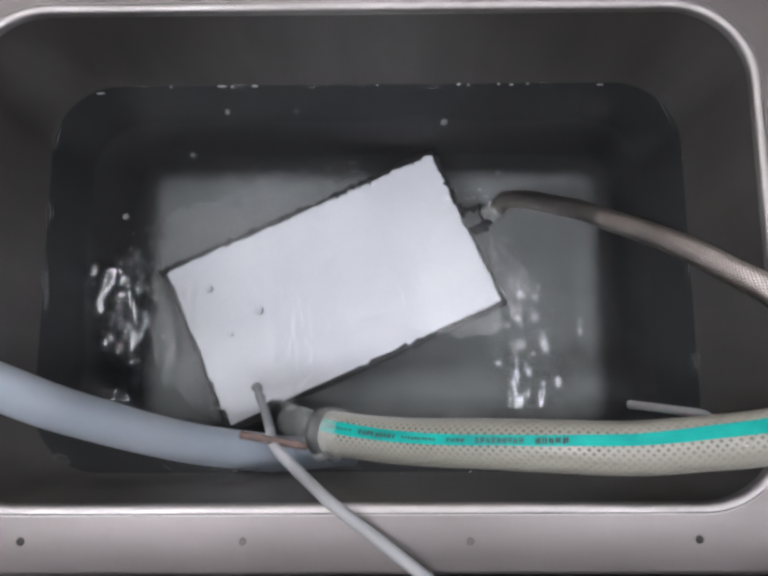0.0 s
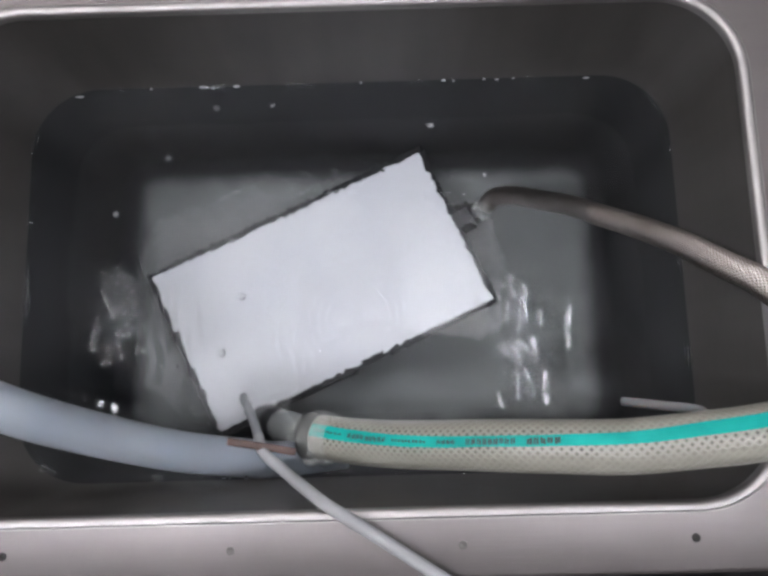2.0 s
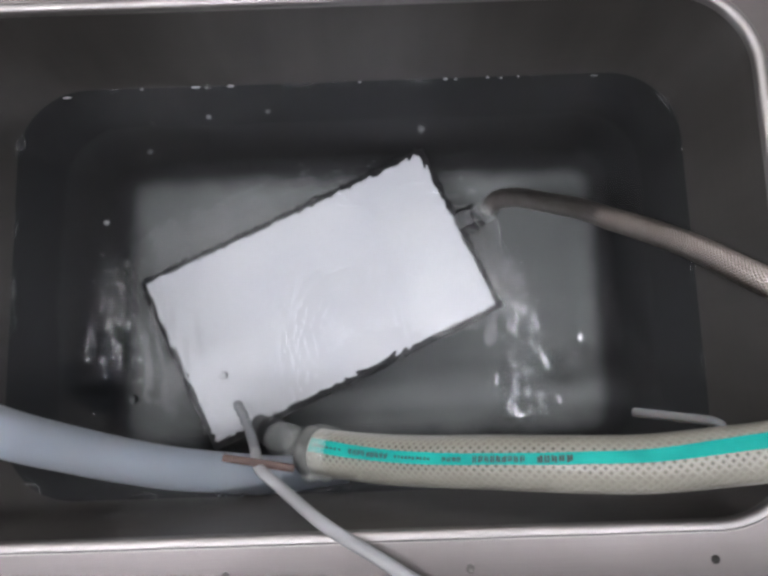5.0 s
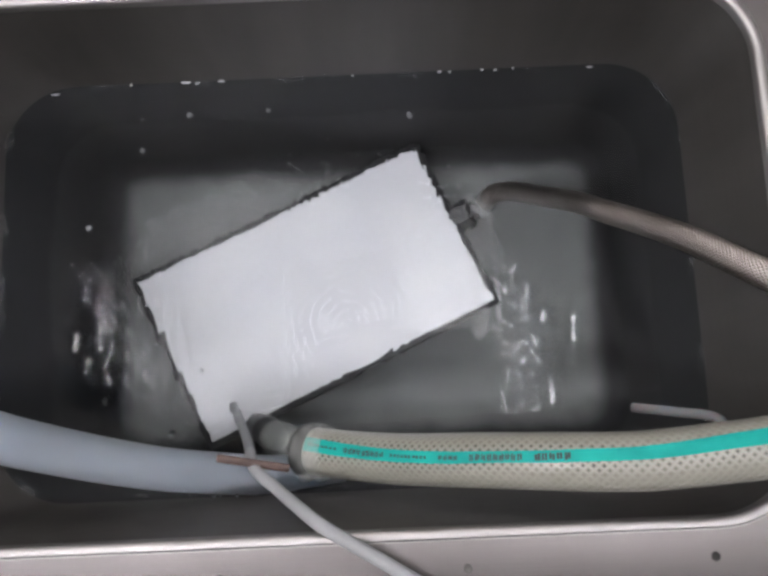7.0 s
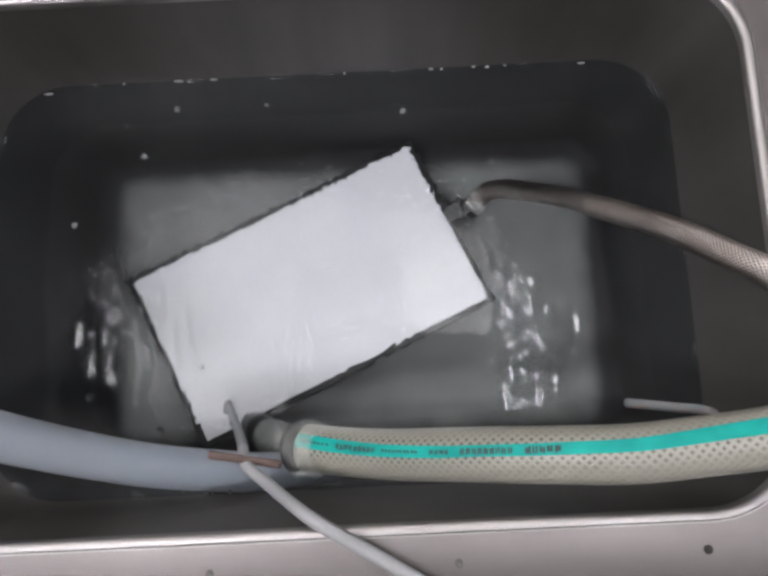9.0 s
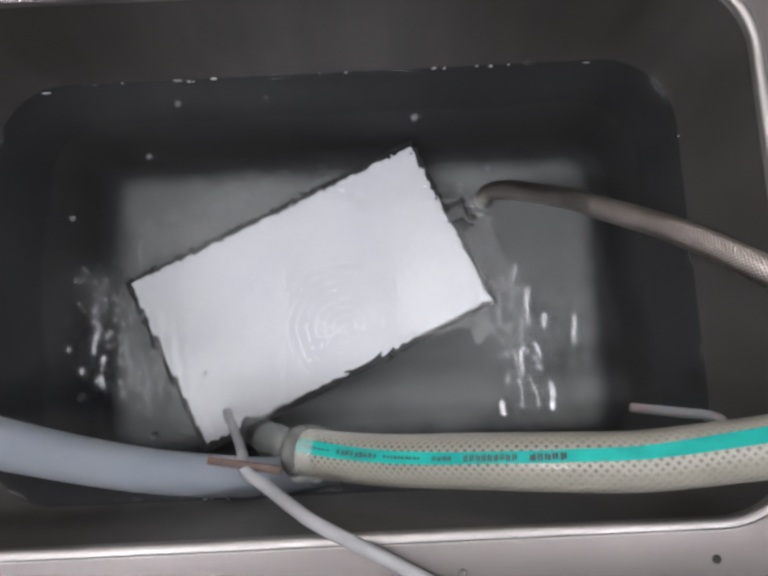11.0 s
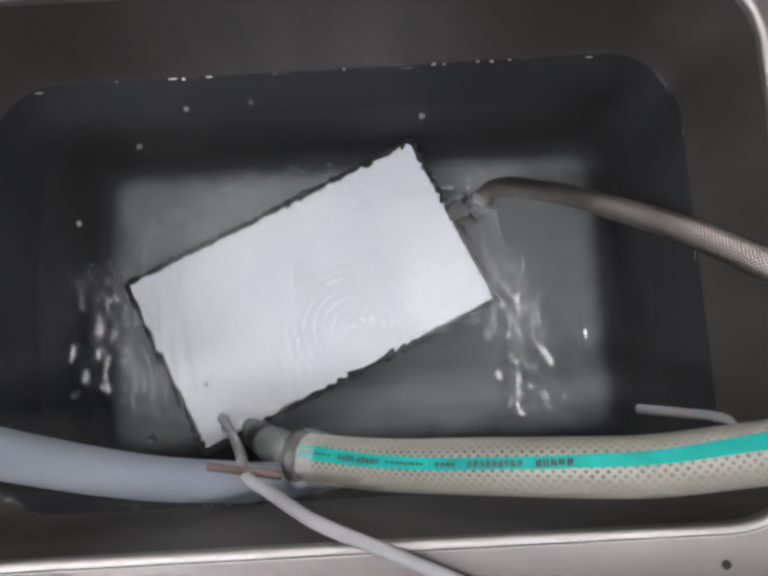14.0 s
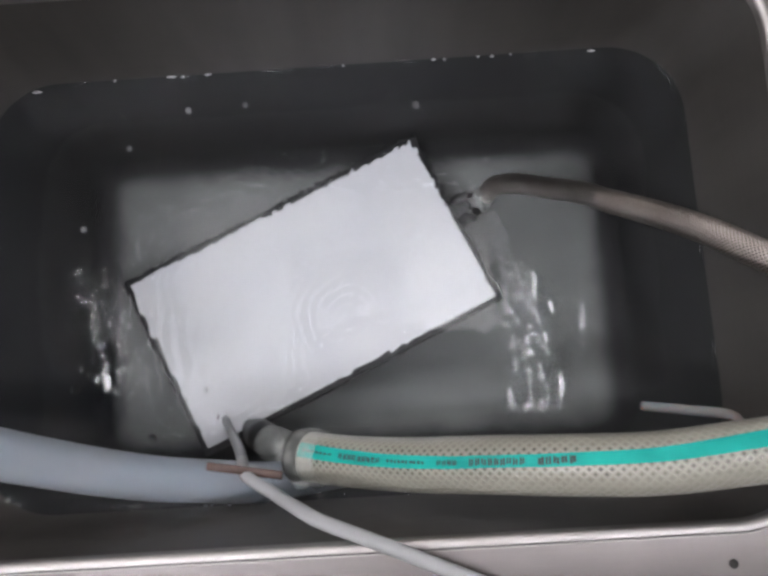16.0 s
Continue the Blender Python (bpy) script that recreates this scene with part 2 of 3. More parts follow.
def along_axis(mesh, start, end):
    """Lay a turned mesh so that its z axis runs from start towards end."""
    s, e = Vector(start), Vector(end)
    q = (e - s).to_track_quat("Z", "Y")
    return [tuple(s + q @ Vector(v)) for v in mesh[0]], mesh[1]


def spline(points, step):
    """Even samples of a smooth curve through the points."""
    P = [Vector(p) for p in points]
    P = [2 * P[0] - P[1]] + P + [2 * P[-1] - P[-2]]
    dense = []
    for i in range(1, len(P) - 2):
        a, b, c, d = P[i - 1:i + 3]
        for k in range(40):
            t = k / 40
            dense.append(0.5 * (2 * b + (c - a) * t + (2 * a - 5 * b + 4 * c - d) * t * t + (3 * b - a - 3 * c + d) * t ** 3))
    dense.append(P[-2])
    out, run, want = [dense[0]], 0.0, step
    for a, b in zip(dense, dense[1:]):
        d = (b - a).length
        while run + d >= want and d > 0:
            out.append(a.lerp(b, (want - run) / d))
            want += step
        run += d
    return out


def frames_along(path):
    """Tangent, side and up at each sample, with up kept as near to z as it can be."""
    rows = []
    for i, p in enumerate(path):
        t = (path[min(i + 1, len(path) - 1)] - path[max(i - 1, 0)]).normalized()
        side = t.cross(Vector((0, 0, 1)))
        if side.length < 0.2 and rows:
            side = rows[-1][1] - t * rows[-1][1].dot(t)
        side.normalize()
        rows.append((t, side, side.cross(t)))
    return rows


def tube(name, points, radius, mat, parent, seg=32, step=0.004, relief=None, label="", bore=0.6):
    """A hose with open, thick ends; UV runs in metres along it and in turns round it."""
    path = spline(points, step)
    fr = frames_along(path)
    vs, fs, uvs = [], [], []
    for i, (p, (t, s, u)) in enumerate(zip(path, fr)):
        for k in range(seg):
            a = 2 * math.pi * k / seg
            r = radius(i * step) if callable(radius) else radius
            if relief:
                r += relief(i * step, k / seg)
            vs.append(tuple(p + r * (math.cos(a) * u + math.sin(a) * s)))
    n = len(path)
    for i in range(n - 1):
        for k in range(seg):
            j = (k + 1) % seg
            fs.append((i * seg + k, i * seg + j, (i + 1) * seg + j, (i + 1) * seg + k))
            uvs += [(i * step, k / seg), (i * step, (k + 1) / seg), ((i + 1) * step, (k + 1) / seg), ((i + 1) * step, k / seg)]
    for i, inward in ((0, 1), (n - 1, -1)):
        p, (t, s, u) = path[i], fr[i]
        r = radius(i * step) if callable(radius) else radius
        b0 = len(vs)
        for depth in (0.0, 0.004):
            for k in range(seg):
                a = 2 * math.pi * k / seg
                vs.append(tuple(p + t * inward * depth + r * bore * (math.cos(a) * u + math.sin(a) * s)))
        for k in range(seg):
            j = (k + 1) % seg
            q1 = (i * seg + k, i * seg + j, b0 + j, b0 + k)
            q2 = (b0 + k, b0 + j, b0 + seg + j, b0 + seg + k)
            for q in (q1, q2):
                fs.append(q if inward < 0 else q[::-1])
                uvs += [(i * step, k / seg)] * 4
        cap = tuple(b0 + seg + k for k in range(seg))
        fs.append(cap if inward < 0 else cap[::-1])
        uvs += [(i * step, 0.0)] * seg
    ob = part(name, (vs, fs), mat, parent, label)
    lay = ob.data.uv_layers.new(name="UVMap")
    lay.data.foreach_set("uv", [c for q in uvs for c in q])
    return ob, path, fr


def rounded(x0, x1, y0, y1, r, n=14):
    """Points round a rectangle with round corners, anticlockwise."""
    out = []
    for cx, cy, a0 in ((x1 - r, y1 - r, 0), (x0 + r, y1 - r, 90), (x0 + r, y0 + r, 180), (x1 - r, y0 + r, 270)):
        for i in range(n + 1):
            a = radians(a0 + 90 * i / n)
            out.append((cx + r * math.cos(a), cy + r * math.sin(a)))
    return out


def loft(rings, close_last=False):
    vs, fs = [], []
    m = len(rings[0][0])
    for pts, z in rings:
        vs += [(x, y, z) for x, y in pts]
    for k in range(len(rings) - 1):
        for i in range(m):
            j = (i + 1) % m
            fs.append((k * m + i, (k + 1) * m + i, (k + 1) * m + j, k * m + j))
    if close_last:
        fs.append(tuple((len(rings) - 1) * m + i for i in range(m)))
    return vs, fs


# ---- room ----
def room():
    part("floor", slab(-2.4, 2.4, -2.4, 2.4, -0.95, -0.85), TILE, smooth=False)
    part("ceiling", slab(-2.4, 2.4, -2.4, 2.4, 1.9, 2.0), CEILING, smooth=False)
    for n, b in (("wall_north", (-2.4, 2.4, 2.4, 2.5)), ("wall_south", (-2.4, 2.4, -2.5, -2.4)),
                 ("wall_east", (2.4, 2.5, -2.5, 2.5)), ("wall_west", (-2.5, -2.4, -2.5, 2.5))):
        part(n, slab(*b, -0.95, 2.0), WALL, smooth=False)
    for n in ("floor", "ceiling", "wall_north", "wall_south", "wall_east", "wall_west"):
        tagged(bpy.data.objects[n], "plain painted %s of the room" % n.split("_")[0], n.split("_")[0], kind="structure")


def ceiling_lamp(x, y, length, width, light):
    t = thing("ceiling_lamp", "unseen white ceiling lamp with a long glowing diffuser", "lamp", "ceiling lamps", at=(x, y, 1.9))
    part("housing", slab(-width / 2 - 0.03, width / 2 + 0.03, -length / 2 - 0.03, length / 2 + 0.03, -0.04, 0.0, 0.008), PAINTED, t)
    part("diffuser", slab(-width / 2, width / 2, -length / 2, length / 2, -0.055, -0.0405, 0.006), light, t)
    return t


# ---- sink ----
def wall_at(z):
    """The basin's inner outline (x0, x1, y0, y1, corner) at a height on its straight wall."""
    k = (z + 0.005) / -0.080
    return (-0.2315 + 0.008 * k, 0.2305 - 0.004 * k, -0.1287 + 0.005 * k, 0.1555 - 0.006 * k, 0.046 + 0.001 * min(k, 1) - 0.008 * max(k - 1, 0))


def grown(o, d):
    return (o[0] - d, o[1] + d, o[2] - d, o[3] + d, max(o[4] + d, 0.004))


def sink():
    t = thing("sink", "stainless steel sink with a deep rounded basin, partly filled", "sink", kind="structure")
    top = (-0.2315, 0.2305, -0.1287, 0.1555, 0.046)
    inner = [(grown(top, 0.0060), 0.0001), (grown(top, 0.0045), 0.0003), (grown(top, 0.0028), 0.00035), (grown(top, 0.0012), -0.0001), (grown(top, 0.0002), -0.0016), (wall_at(-0.005), -0.005)]
    for z in (-0.03, -0.06, -0.085, -0.11, -0.15, -0.19, -0.225):
        inner.append((wall_at(z), z))
    fil = 0.036
    base = wall_at(ZF + fil)
    for i in range(0, 13):
        a = radians(90 * i / 12)
        inner.append((grown(base, -fil * (1 - math.cos(a))), ZF + fil - fil * math.sin(a)))
    rings = [(rounded(*o), z) for o, z in inner]
    # slightly dished floor
    last = inner[-1][0]
    rings += [(rounded(*grown(last, -0.05)), ZF - 0.001), (rounded(*grown(last, -0.085)), ZF - 0.0015)]
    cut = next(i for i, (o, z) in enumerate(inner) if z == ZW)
    part("rim", loft(rings[:6]), STEEL_LIP, t, "rolled steel rim, its bright highlight put into the colour")
    part("upper_wall", loft(rings[5:cut + 1]), STEEL_SHADED, t, "dry steel wall above the waterline, shade put into its colour")
    part("basin", loft(rings[cut:], True), STEEL_BASIN, t, "wet steel basin, its dark walls and light floor painted in")
    outer = [(rounded(*grown(top, 0.0046)), 0.0008)] + [(rounded(*grown(wall_at(z), 0.009)), z) for z in (-0.004, -0.07, -0.17, ZF + 0.02)]
    outer += [(rounded(*grown(wall_at(ZF), 0.004)), ZF - 0.008)]
    ov, of = loft(outer, True)
    part("outer_shell", (ov, [f[::-1] for f in of]), STEEL_BASIN, t)
    flat = [(rounded(*grown(top, 0.0042)), 0.0), (rounded(-0.50, 0.50, -0.1625, 0.42, 0.006), 0.0),
            (rounded(-0.503, 0.503, -0.1648, 0.423, 0.007), -0.0012), (rounded(-0.504, 0.504, -0.1655, 0.424, 0.008), -0.004),
            (rounded(-0.504, 0.504, -0.1655, 0.424, 0.008), -0.04)]
    fv, ff = loft(flat)
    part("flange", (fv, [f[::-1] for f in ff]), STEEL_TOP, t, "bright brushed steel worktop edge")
    for x, y, dark in ((-0.179, -0.1474, True), (-0.0605, -0.1475, False), (0.060, -0.1478, False), (0.1805, -0.1472, True)):
        # Low discs on the flange; the hollows' shade is in their colour.
        rim = turned([(0.0022, 0.0001), (0.0021, 0.0004), (0.0016, 0.0003), (0.0013, 0.00012)], 20)
        ob = part("hole_disc", rim, HOLE_SHADE if dark else STEEL_SHADED, t, "near-black disc standing for a shaded hole" if dark else "steel dimple, its shade put into the colour")
        ob.location = (x, y, 0)
    return t


def bench():
    ob = part("bench_front", slab(-0.52, 0.52, -0.19, 0.43, -0.85, -0.285, 0.004), PAINTED)
    tagged(ob, "plain cabinet under the sink", "cabinet", kind="structure")
    # Black slab added for the dark gap past the flange edge.
    ob = part("gap_slab", slab(-0.52, 0.52, -0.30, -0.174, -0.05, -0.02, 0.004), BLACK)
    tagged(ob, "added black slab that keeps the gap before the sink dark", "rail", kind="structure")


# ---- plate ----
PC = Vector((-0.030, 0.0166))                      # middle of the plate
PA = Vector((0.227, 0.1028)).normalized()          # along its length
PB = Vector((0.1028, -0.227)).normalized()         # across, towards the hoses
PL, PW, PZ = 0.2515, 0.1425, -0.225


def heat_plate():
    yaw = math.degrees(math.atan2(PA.y, PA.x))
    t = thing("heat_exchanger", "flat white heat exchanger plate with dark rubber edge, under water", "heat exchanger", at=(PC.x, PC.y, ZF))
    t.rotation_euler = (0, 0, radians(yaw))
    h = PZ - ZF
    part("cover_sheet", slab(-PL / 2 + 0.0005, PL / 2 - 0.0005, -PW / 2 + 0.0005, PW / 2 - 0.0005, h - 0.0012, h, 0.0005), WHITE, t, "white painted cover sheet", False)
    part("body", slab(-PL / 2 - 0.0046, PL / 2 + 0.0046, -PW / 2 - 0.0046, PW / 2 + 0.0046, h - 0.015, h - 0.0015, 0.0012), BLACK, t, "black rubber rim")
    for sx in (-1, 1):
        for sy in (-1, 1):
            f = part("foot", turned([(0.006, 0.0), (0.0065, 0.001), (0.005, h - 0.0145)], 16), BLACK, t)
            f.location = (sx * 0.10, sy * 0.05, 0.0)
    return t


room()
sink()
bench()
# Unseen fill panels, added to tune the brightness of the basin walls.
for lx, ly, lit in ((1.75, 0.3, LOW_FILL), (0.7, -1.5, LOW_FILL), (-0.7, -1.5, LOW_FILL), (0.0, 1.9, FILL_PANEL)):
    ceiling_lamp(lx, ly, 1.0, 0.4, lit)
# Unseen panels, added where the water mirrors them onto the plate.
ceiling_lamp(0.24, 0.32, 0.40, 0.31, SOFT_LIGHT)
ceiling_lamp(-0.57, 0.22, 0.74, 0.40, DIM_LIGHT)
ceiling_lamp(-0.14, 0.50, 0.20, 0.30, DIM_LIGHT)
# Unseen fill tubes, added outside the area the water mirrors.
for lx, ly, lw in ((-1.45, 0.2, 0.03), (0.05, 1.45, 0.012), (0.7, 1.5, 0.012)):
    ceiling_lamp(lx, ly, 0.60, lw, FILL_TUBE)
# Unseen fill tubes, spaced to leave the flange darker in the middle.
for lx, ll in ((-0.74, 0.85), (0.90, 0.65)):
    ceiling_lamp(lx, -0.48, ll, 0.055, FILL_TUBE).rotation_euler = (0, 0, radians(90))
ceiling_lamp(-1.85, 1.30, 1.0, 0.35, SIDE_LIGHT)
ceiling_lamp(0.52, 0.05, 0.60, 0.022, GLINT_LIGHT)
ceiling_lamp(-1.00, 0.10, 0.50, 0.022, FAINT_TUBE)
heat_plate()


# ---- hoses ----
def drinking_hose():
    t = thing("reinforced_hose", "cream reinforced hose with a turquoise stripe and black print", "hose")
    pts = [(-0.0205, -0.097, -0.0725), (0.003, -0.099, -0.058), (0.033, -0.1, -0.04), (0.073, -0.099, -0.015), (0.11, -0.099, 0.002), (0.145, -0.099, 0.012), (0.18, -0.096, 0.018), (0.208, -0.093, 0.021), (0.26, -0.085, 0.019), (0.33, -0.07, 0.0152), (0.4, -0.06, 0.0152), (0.47, -0.05, 0.0152)]
    R = 0.0140
    ob, path, fr = tube("hose_wall", pts, R, HOSE, t, 48, 0.003)

    def on_hose(s, ang, lift):
        i = max(0, min(len(path) - 1, s / 0.003))
        k = min(int(i), len(path) - 2)
        f = i - k
        p = path[k].lerp(path[k + 1], f)
        u, sd = fr[k][2].lerp(fr[k + 1][2], f), fr[k][1].lerp(fr[k + 1][1], f)
        return p + (R + lift) * (math.cos(ang) * u + math.sin(ang) * sd)

    def bend(s, table):
        for (p, a), (q, b) in zip(table, table[1:]):
            if s <= q:
                return a + (b - a) * max(0.0, (s - p) / (q - p))
        return table[-1][1]

    def turn_at(s):
        """The stripe winds slowly round the hose."""
        return bend(s, ((0, -0.40), (0.05, -0.28), (0.10, -0.22), (0.14, -0.28), (0.19, -0.42), (0.24, -0.55), (0.40, -0.7)))

    def half_at(s):
        return bend(s, ((0, 0.30), (0.06, 0.24), (0.12, 0.205), (0.18, 0.22), (0.24, 0.27)))

    def decal(name, s0, s1, q0, q1, lift, mat, parent, label=""):
        """A thin print on the hose; q runs from -1 to 1 across the stripe."""
        ns, na = max(1, int((s1 - s0) / 0.003)), 4
        vs = []
        for i in range(ns + 1):
            s = s0 + (s1 - s0) * i / ns
            vs += [tuple(on_hose(s, turn_at(s) + half_at(s) * (q0 + (q1 - q0) * k / na), lift)) for k in range(na + 1)]
        fs = [(i * (na + 1) + k, i * (na + 1) + k + 1, (i + 1) * (na + 1) + k + 1, (i + 1) * (na + 1) + k) for i in range(ns) for k in range(na)]
        return part(name, (vs, fs), mat, parent, label)

    st = decal("stripe", 0.001, (len(path) - 2) * 0.003, -1.0, 1.0, 0.00025, STRIPE, t, "turquoise stripe along the hose")
    # printed words, too small or a maker's: plain bars
    rnd = random.Random(4)
    for s, e, size, step in ((0.0045, 0.024, 0.16, 0.0030), (0.030, 0.040, 0.42, 0.0030), (0.0425, 0.057, 0.42, 0.0030), (0.061, 0.0845, 0.24, 0.0024), (0.091, 0.102, 0.38, 0.0028), (0.1076, 0.1332, 0.55, 0.0029), (0.139, 0.155, 0.58, 0.0033)):
        while s < e:
            w = step * rnd.uniform(0.30, 0.40)
            for k in range(2 if size > 0.3 else 1):
                lo, hi = rnd.choice(((1, 1), (1, 1), (1, 0.7), (0.7, 1)))
                decal("print_bar", s + k * step * 0.42, s + k * step * 0.42 + w * (1 if size > 0.3 else 2), 0.05 - size * lo, 0.05 + size * hi, 0.0004, INK, st)
            s += step * rnd.uniform(0.94, 1.06)
    return t


drinking_hose()


def milky_hose():
    t = thing("silicone_hose", "thick milky blue silicone hose dipping into the water", "hose")
    pts = [(-0.42, 0.03, 0.0135), (-0.33, 0.005, 0.0138), (-0.262, -0.03, 0.0175), (-0.222, -0.053, 0.0165), (-0.19, -0.067, 0.01), (-0.169, -0.077, 0), (-0.15, -0.086, -0.018), (-0.129, -0.095, -0.038), (-0.105, -0.103, -0.057), (-0.078, -0.109, -0.076), (-0.058, -0.113, -0.0916), (-0.036, -0.115, -0.1076), (-0.01, -0.117, -0.1289)]
    pts = [(x, y + 0.0008, z) for x, y, z in pts]
    tube("tube_wall", pts, 0.0123, BLUE_TUBE, t, 40, 0.004, bore=0.74)
    tube("core", pts, 0.0089, BLUE_CORE, t, 32, 0.004, label="bluish water column inside the hose")
    return t


milky_hose()


def steel_hose():
    t = thing("braided_hose", "braided stainless steel hose bent down to the plate", "hose")
    pts = [(0.1085, 0.0795, -0.2095), (0.1115, 0.0828, -0.206), (0.117, 0.0862, -0.199), (0.129, 0.083, -0.1808), (0.143, 0.073, -0.1515), (0.162, 0.057, -0.105), (0.183, 0.036, -0.065), (0.198, 0.016, -0.03), (0.212, -0.004, -0.003), (0.225, -0.018, 0.01), (0.25, -0.047, 0.013), (0.3, -0.1, 0.0085), (0.36, -0.15, 0.0085)]

    def strands(s, v):
        a = s * 2 * math.pi / BRAID_PITCH
        p = math.sin(a + v * 2 * math.pi * 10)
        q = math.sin(a - v * 2 * math.pi * 10)
        return 0.0009 * max(abs(p), abs(q)) ** 3
    tube("braid", pts, 0.0067, BRAID, t, 120, 0.0005, strands, "woven steel wire sleeve")
    a, b = Vector((0.0885, 0.0735, -0.2305)), Vector((0.1075, 0.079, -0.221))
    part("nipple", along_axis(turned([(0.009, -0.010), (0.009, 0.000), (0.0125, 0.0005), (0.0125, 0.0135), (0.009, 0.014), (0.009, 0.020)], 6), a, b), BLACK, t, "black hexagonal fitting", False)
    c = Vector((0.1075, 0.0785, -0.2105))
    part("collar", along_axis(turned([(0.0075, -0.005), (0.0094, -0.004), (0.0097, 0.000), (0.0092, 0.006), (0.0078, 0.007)], 28), c, Vector((0.1145, 0.0862, -0.2025))), CLEAR, t, "clear plastic collar")
    return t


steel_hose()


def thin_tube():
    """Stands on its pivot where it crosses the blue hose, about which it sways."""
    t = thing("thin_tube", "thin milky white plastic tube leading out over the sink edge", "tube", at=(-0.056, -0.102, -0.058))
    pts = [(-0.094, -0.068, -0.2207), (-0.072, -0.089, -0.1316), (-0.056, -0.102, -0.058), (-0.04, -0.114, -0.038), (-0.022, -0.123, -0.008), (-0.01, -0.13, 0.005), (0.013, -0.147, 0.0055), (0.034, -0.163, 0.0055), (0.075, -0.195, 0.001), (0.13, -0.235, -0.012)]
    o = Vector(t.location)
    tube("tube_wall", [Vector(p) - o for p in pts], 0.0034, THIN_TUBE, t, 24, 0.003)
    return t


THIN = thin_tube()


def side_tube():
    t = thing("thin_tube", "thin milky tube rising from the water by the wall, shade in its colour", "tube")
    pts = [(0.1795, -0.0802, -0.0865), (0.181, -0.0805, -0.084), (0.199, -0.083, -0.07), (0.218, -0.087, -0.057), (0.215, -0.1, -0.045), (0.21, -0.111, -0.035)]
    tube("tube_wall", pts, 0.0029, SHADED_TUBE, t, 20, 0.003)
    return t


side_tube()


def hose_coupling():
    t = thing("hose_coupling", "black and clear plastic coupling joining the hose to the plate", "coupling")
    a, b, c = Vector((-0.077, -0.087, -0.2113)), Vector((-0.053, -0.093, -0.1382)), Vector((-0.032, -0.094, -0.08))
    part("elbow", along_axis(turned([(0.008, -0.006), (0.0085, 0.0), (0.0085, 0.02), (0.011, 0.022), (0.011, 0.05), (0.009, 0.052), (0.009, 0.072)], 20), a, b), BLACK, t, "black elbow fitting")
    part("barb", along_axis(turned([(0.010, -0.004), (0.012, 0.0), (0.012, 0.012), (0.010, 0.014), (0.0115, 0.022), (0.010, 0.030), (0.0115, 0.038), (0.0095, 0.046), (0.0095, 0.066)], 28), b, c), CLEAR, t, "clear ribbed plastic barb")
    mouth, ahead = Vector((-0.0205, -0.097, -0.0725)), Vector((0.003, -0.099, -0.058))
    part("collar", along_axis(turned([(0.0118, -0.010), (0.0150, -0.0085), (0.0165, -0.004), (0.0168, 0.002), (0.0158, 0.007), (0.0150, 0.012), (0.0144, 0.0125)], 40), mouth, ahead), CLEAR, t, "clear swollen collar round the hose end")
    part("clamp_ring", along_axis(turned([(0.0146, -0.0096), (0.0153, -0.0093), (0.0153, -0.0087), (0.0146, -0.0084)], 40), mouth, ahead), BLACK, t, "thin dark clamp ring")
    rnd = random.Random(3)
    for k in range(7):
        p = c + Vector((rnd.uniform(-0.004, 0.022), rnd.uniform(-0.019, -0.011), rnd.uniform(-0.012, -0.002)))
        w = rnd.uniform(0.003, 0.006)
        bm = bmesh.new()
        bmesh.ops.create_icosphere(bm, subdivisions=2, radius=w)
        for v in bm.verts:
            v.co = Vector((v.co.x * 1.3, v.co.y, v.co.z * 0.6)) * (1 + 0.35 * noise.noise(v.co * 300 + Vector((k, 0, 0)))) + p
        part("sealant_blob", bm, CLEAR, t, "clear lump of sealant")
    return t


hose_coupling()


def strap():
    ob = part("copper_strap", slab(-0.0215, 0.0215, -0.0024, 0.0024, -0.0012, 0.0012, 0.0009), COPPER)
    ob.matrix_world = Matrix.Translation((-0.0545, -0.1, -0.0515)) @ Euler((0.15, -0.04, -0.17)).to_matrix().to_4x4()
    return tagged(ob, "short flat reddish brown strip lying on the blue hose", "strip")


strap()


# ---- water ----
def inside(x, y, o):
    x0, x1, y0, y1, r = o
    dx = max(x0 + r - x, x - (x1 - r), 0)
    dy = max(y0 + r - y, y - (y1 - r), 0)
    return dx * dx + dy * dy <= r * r if dx > 0 and dy > 0 else x0 <= x <= x1 and y0 <= y <= y1


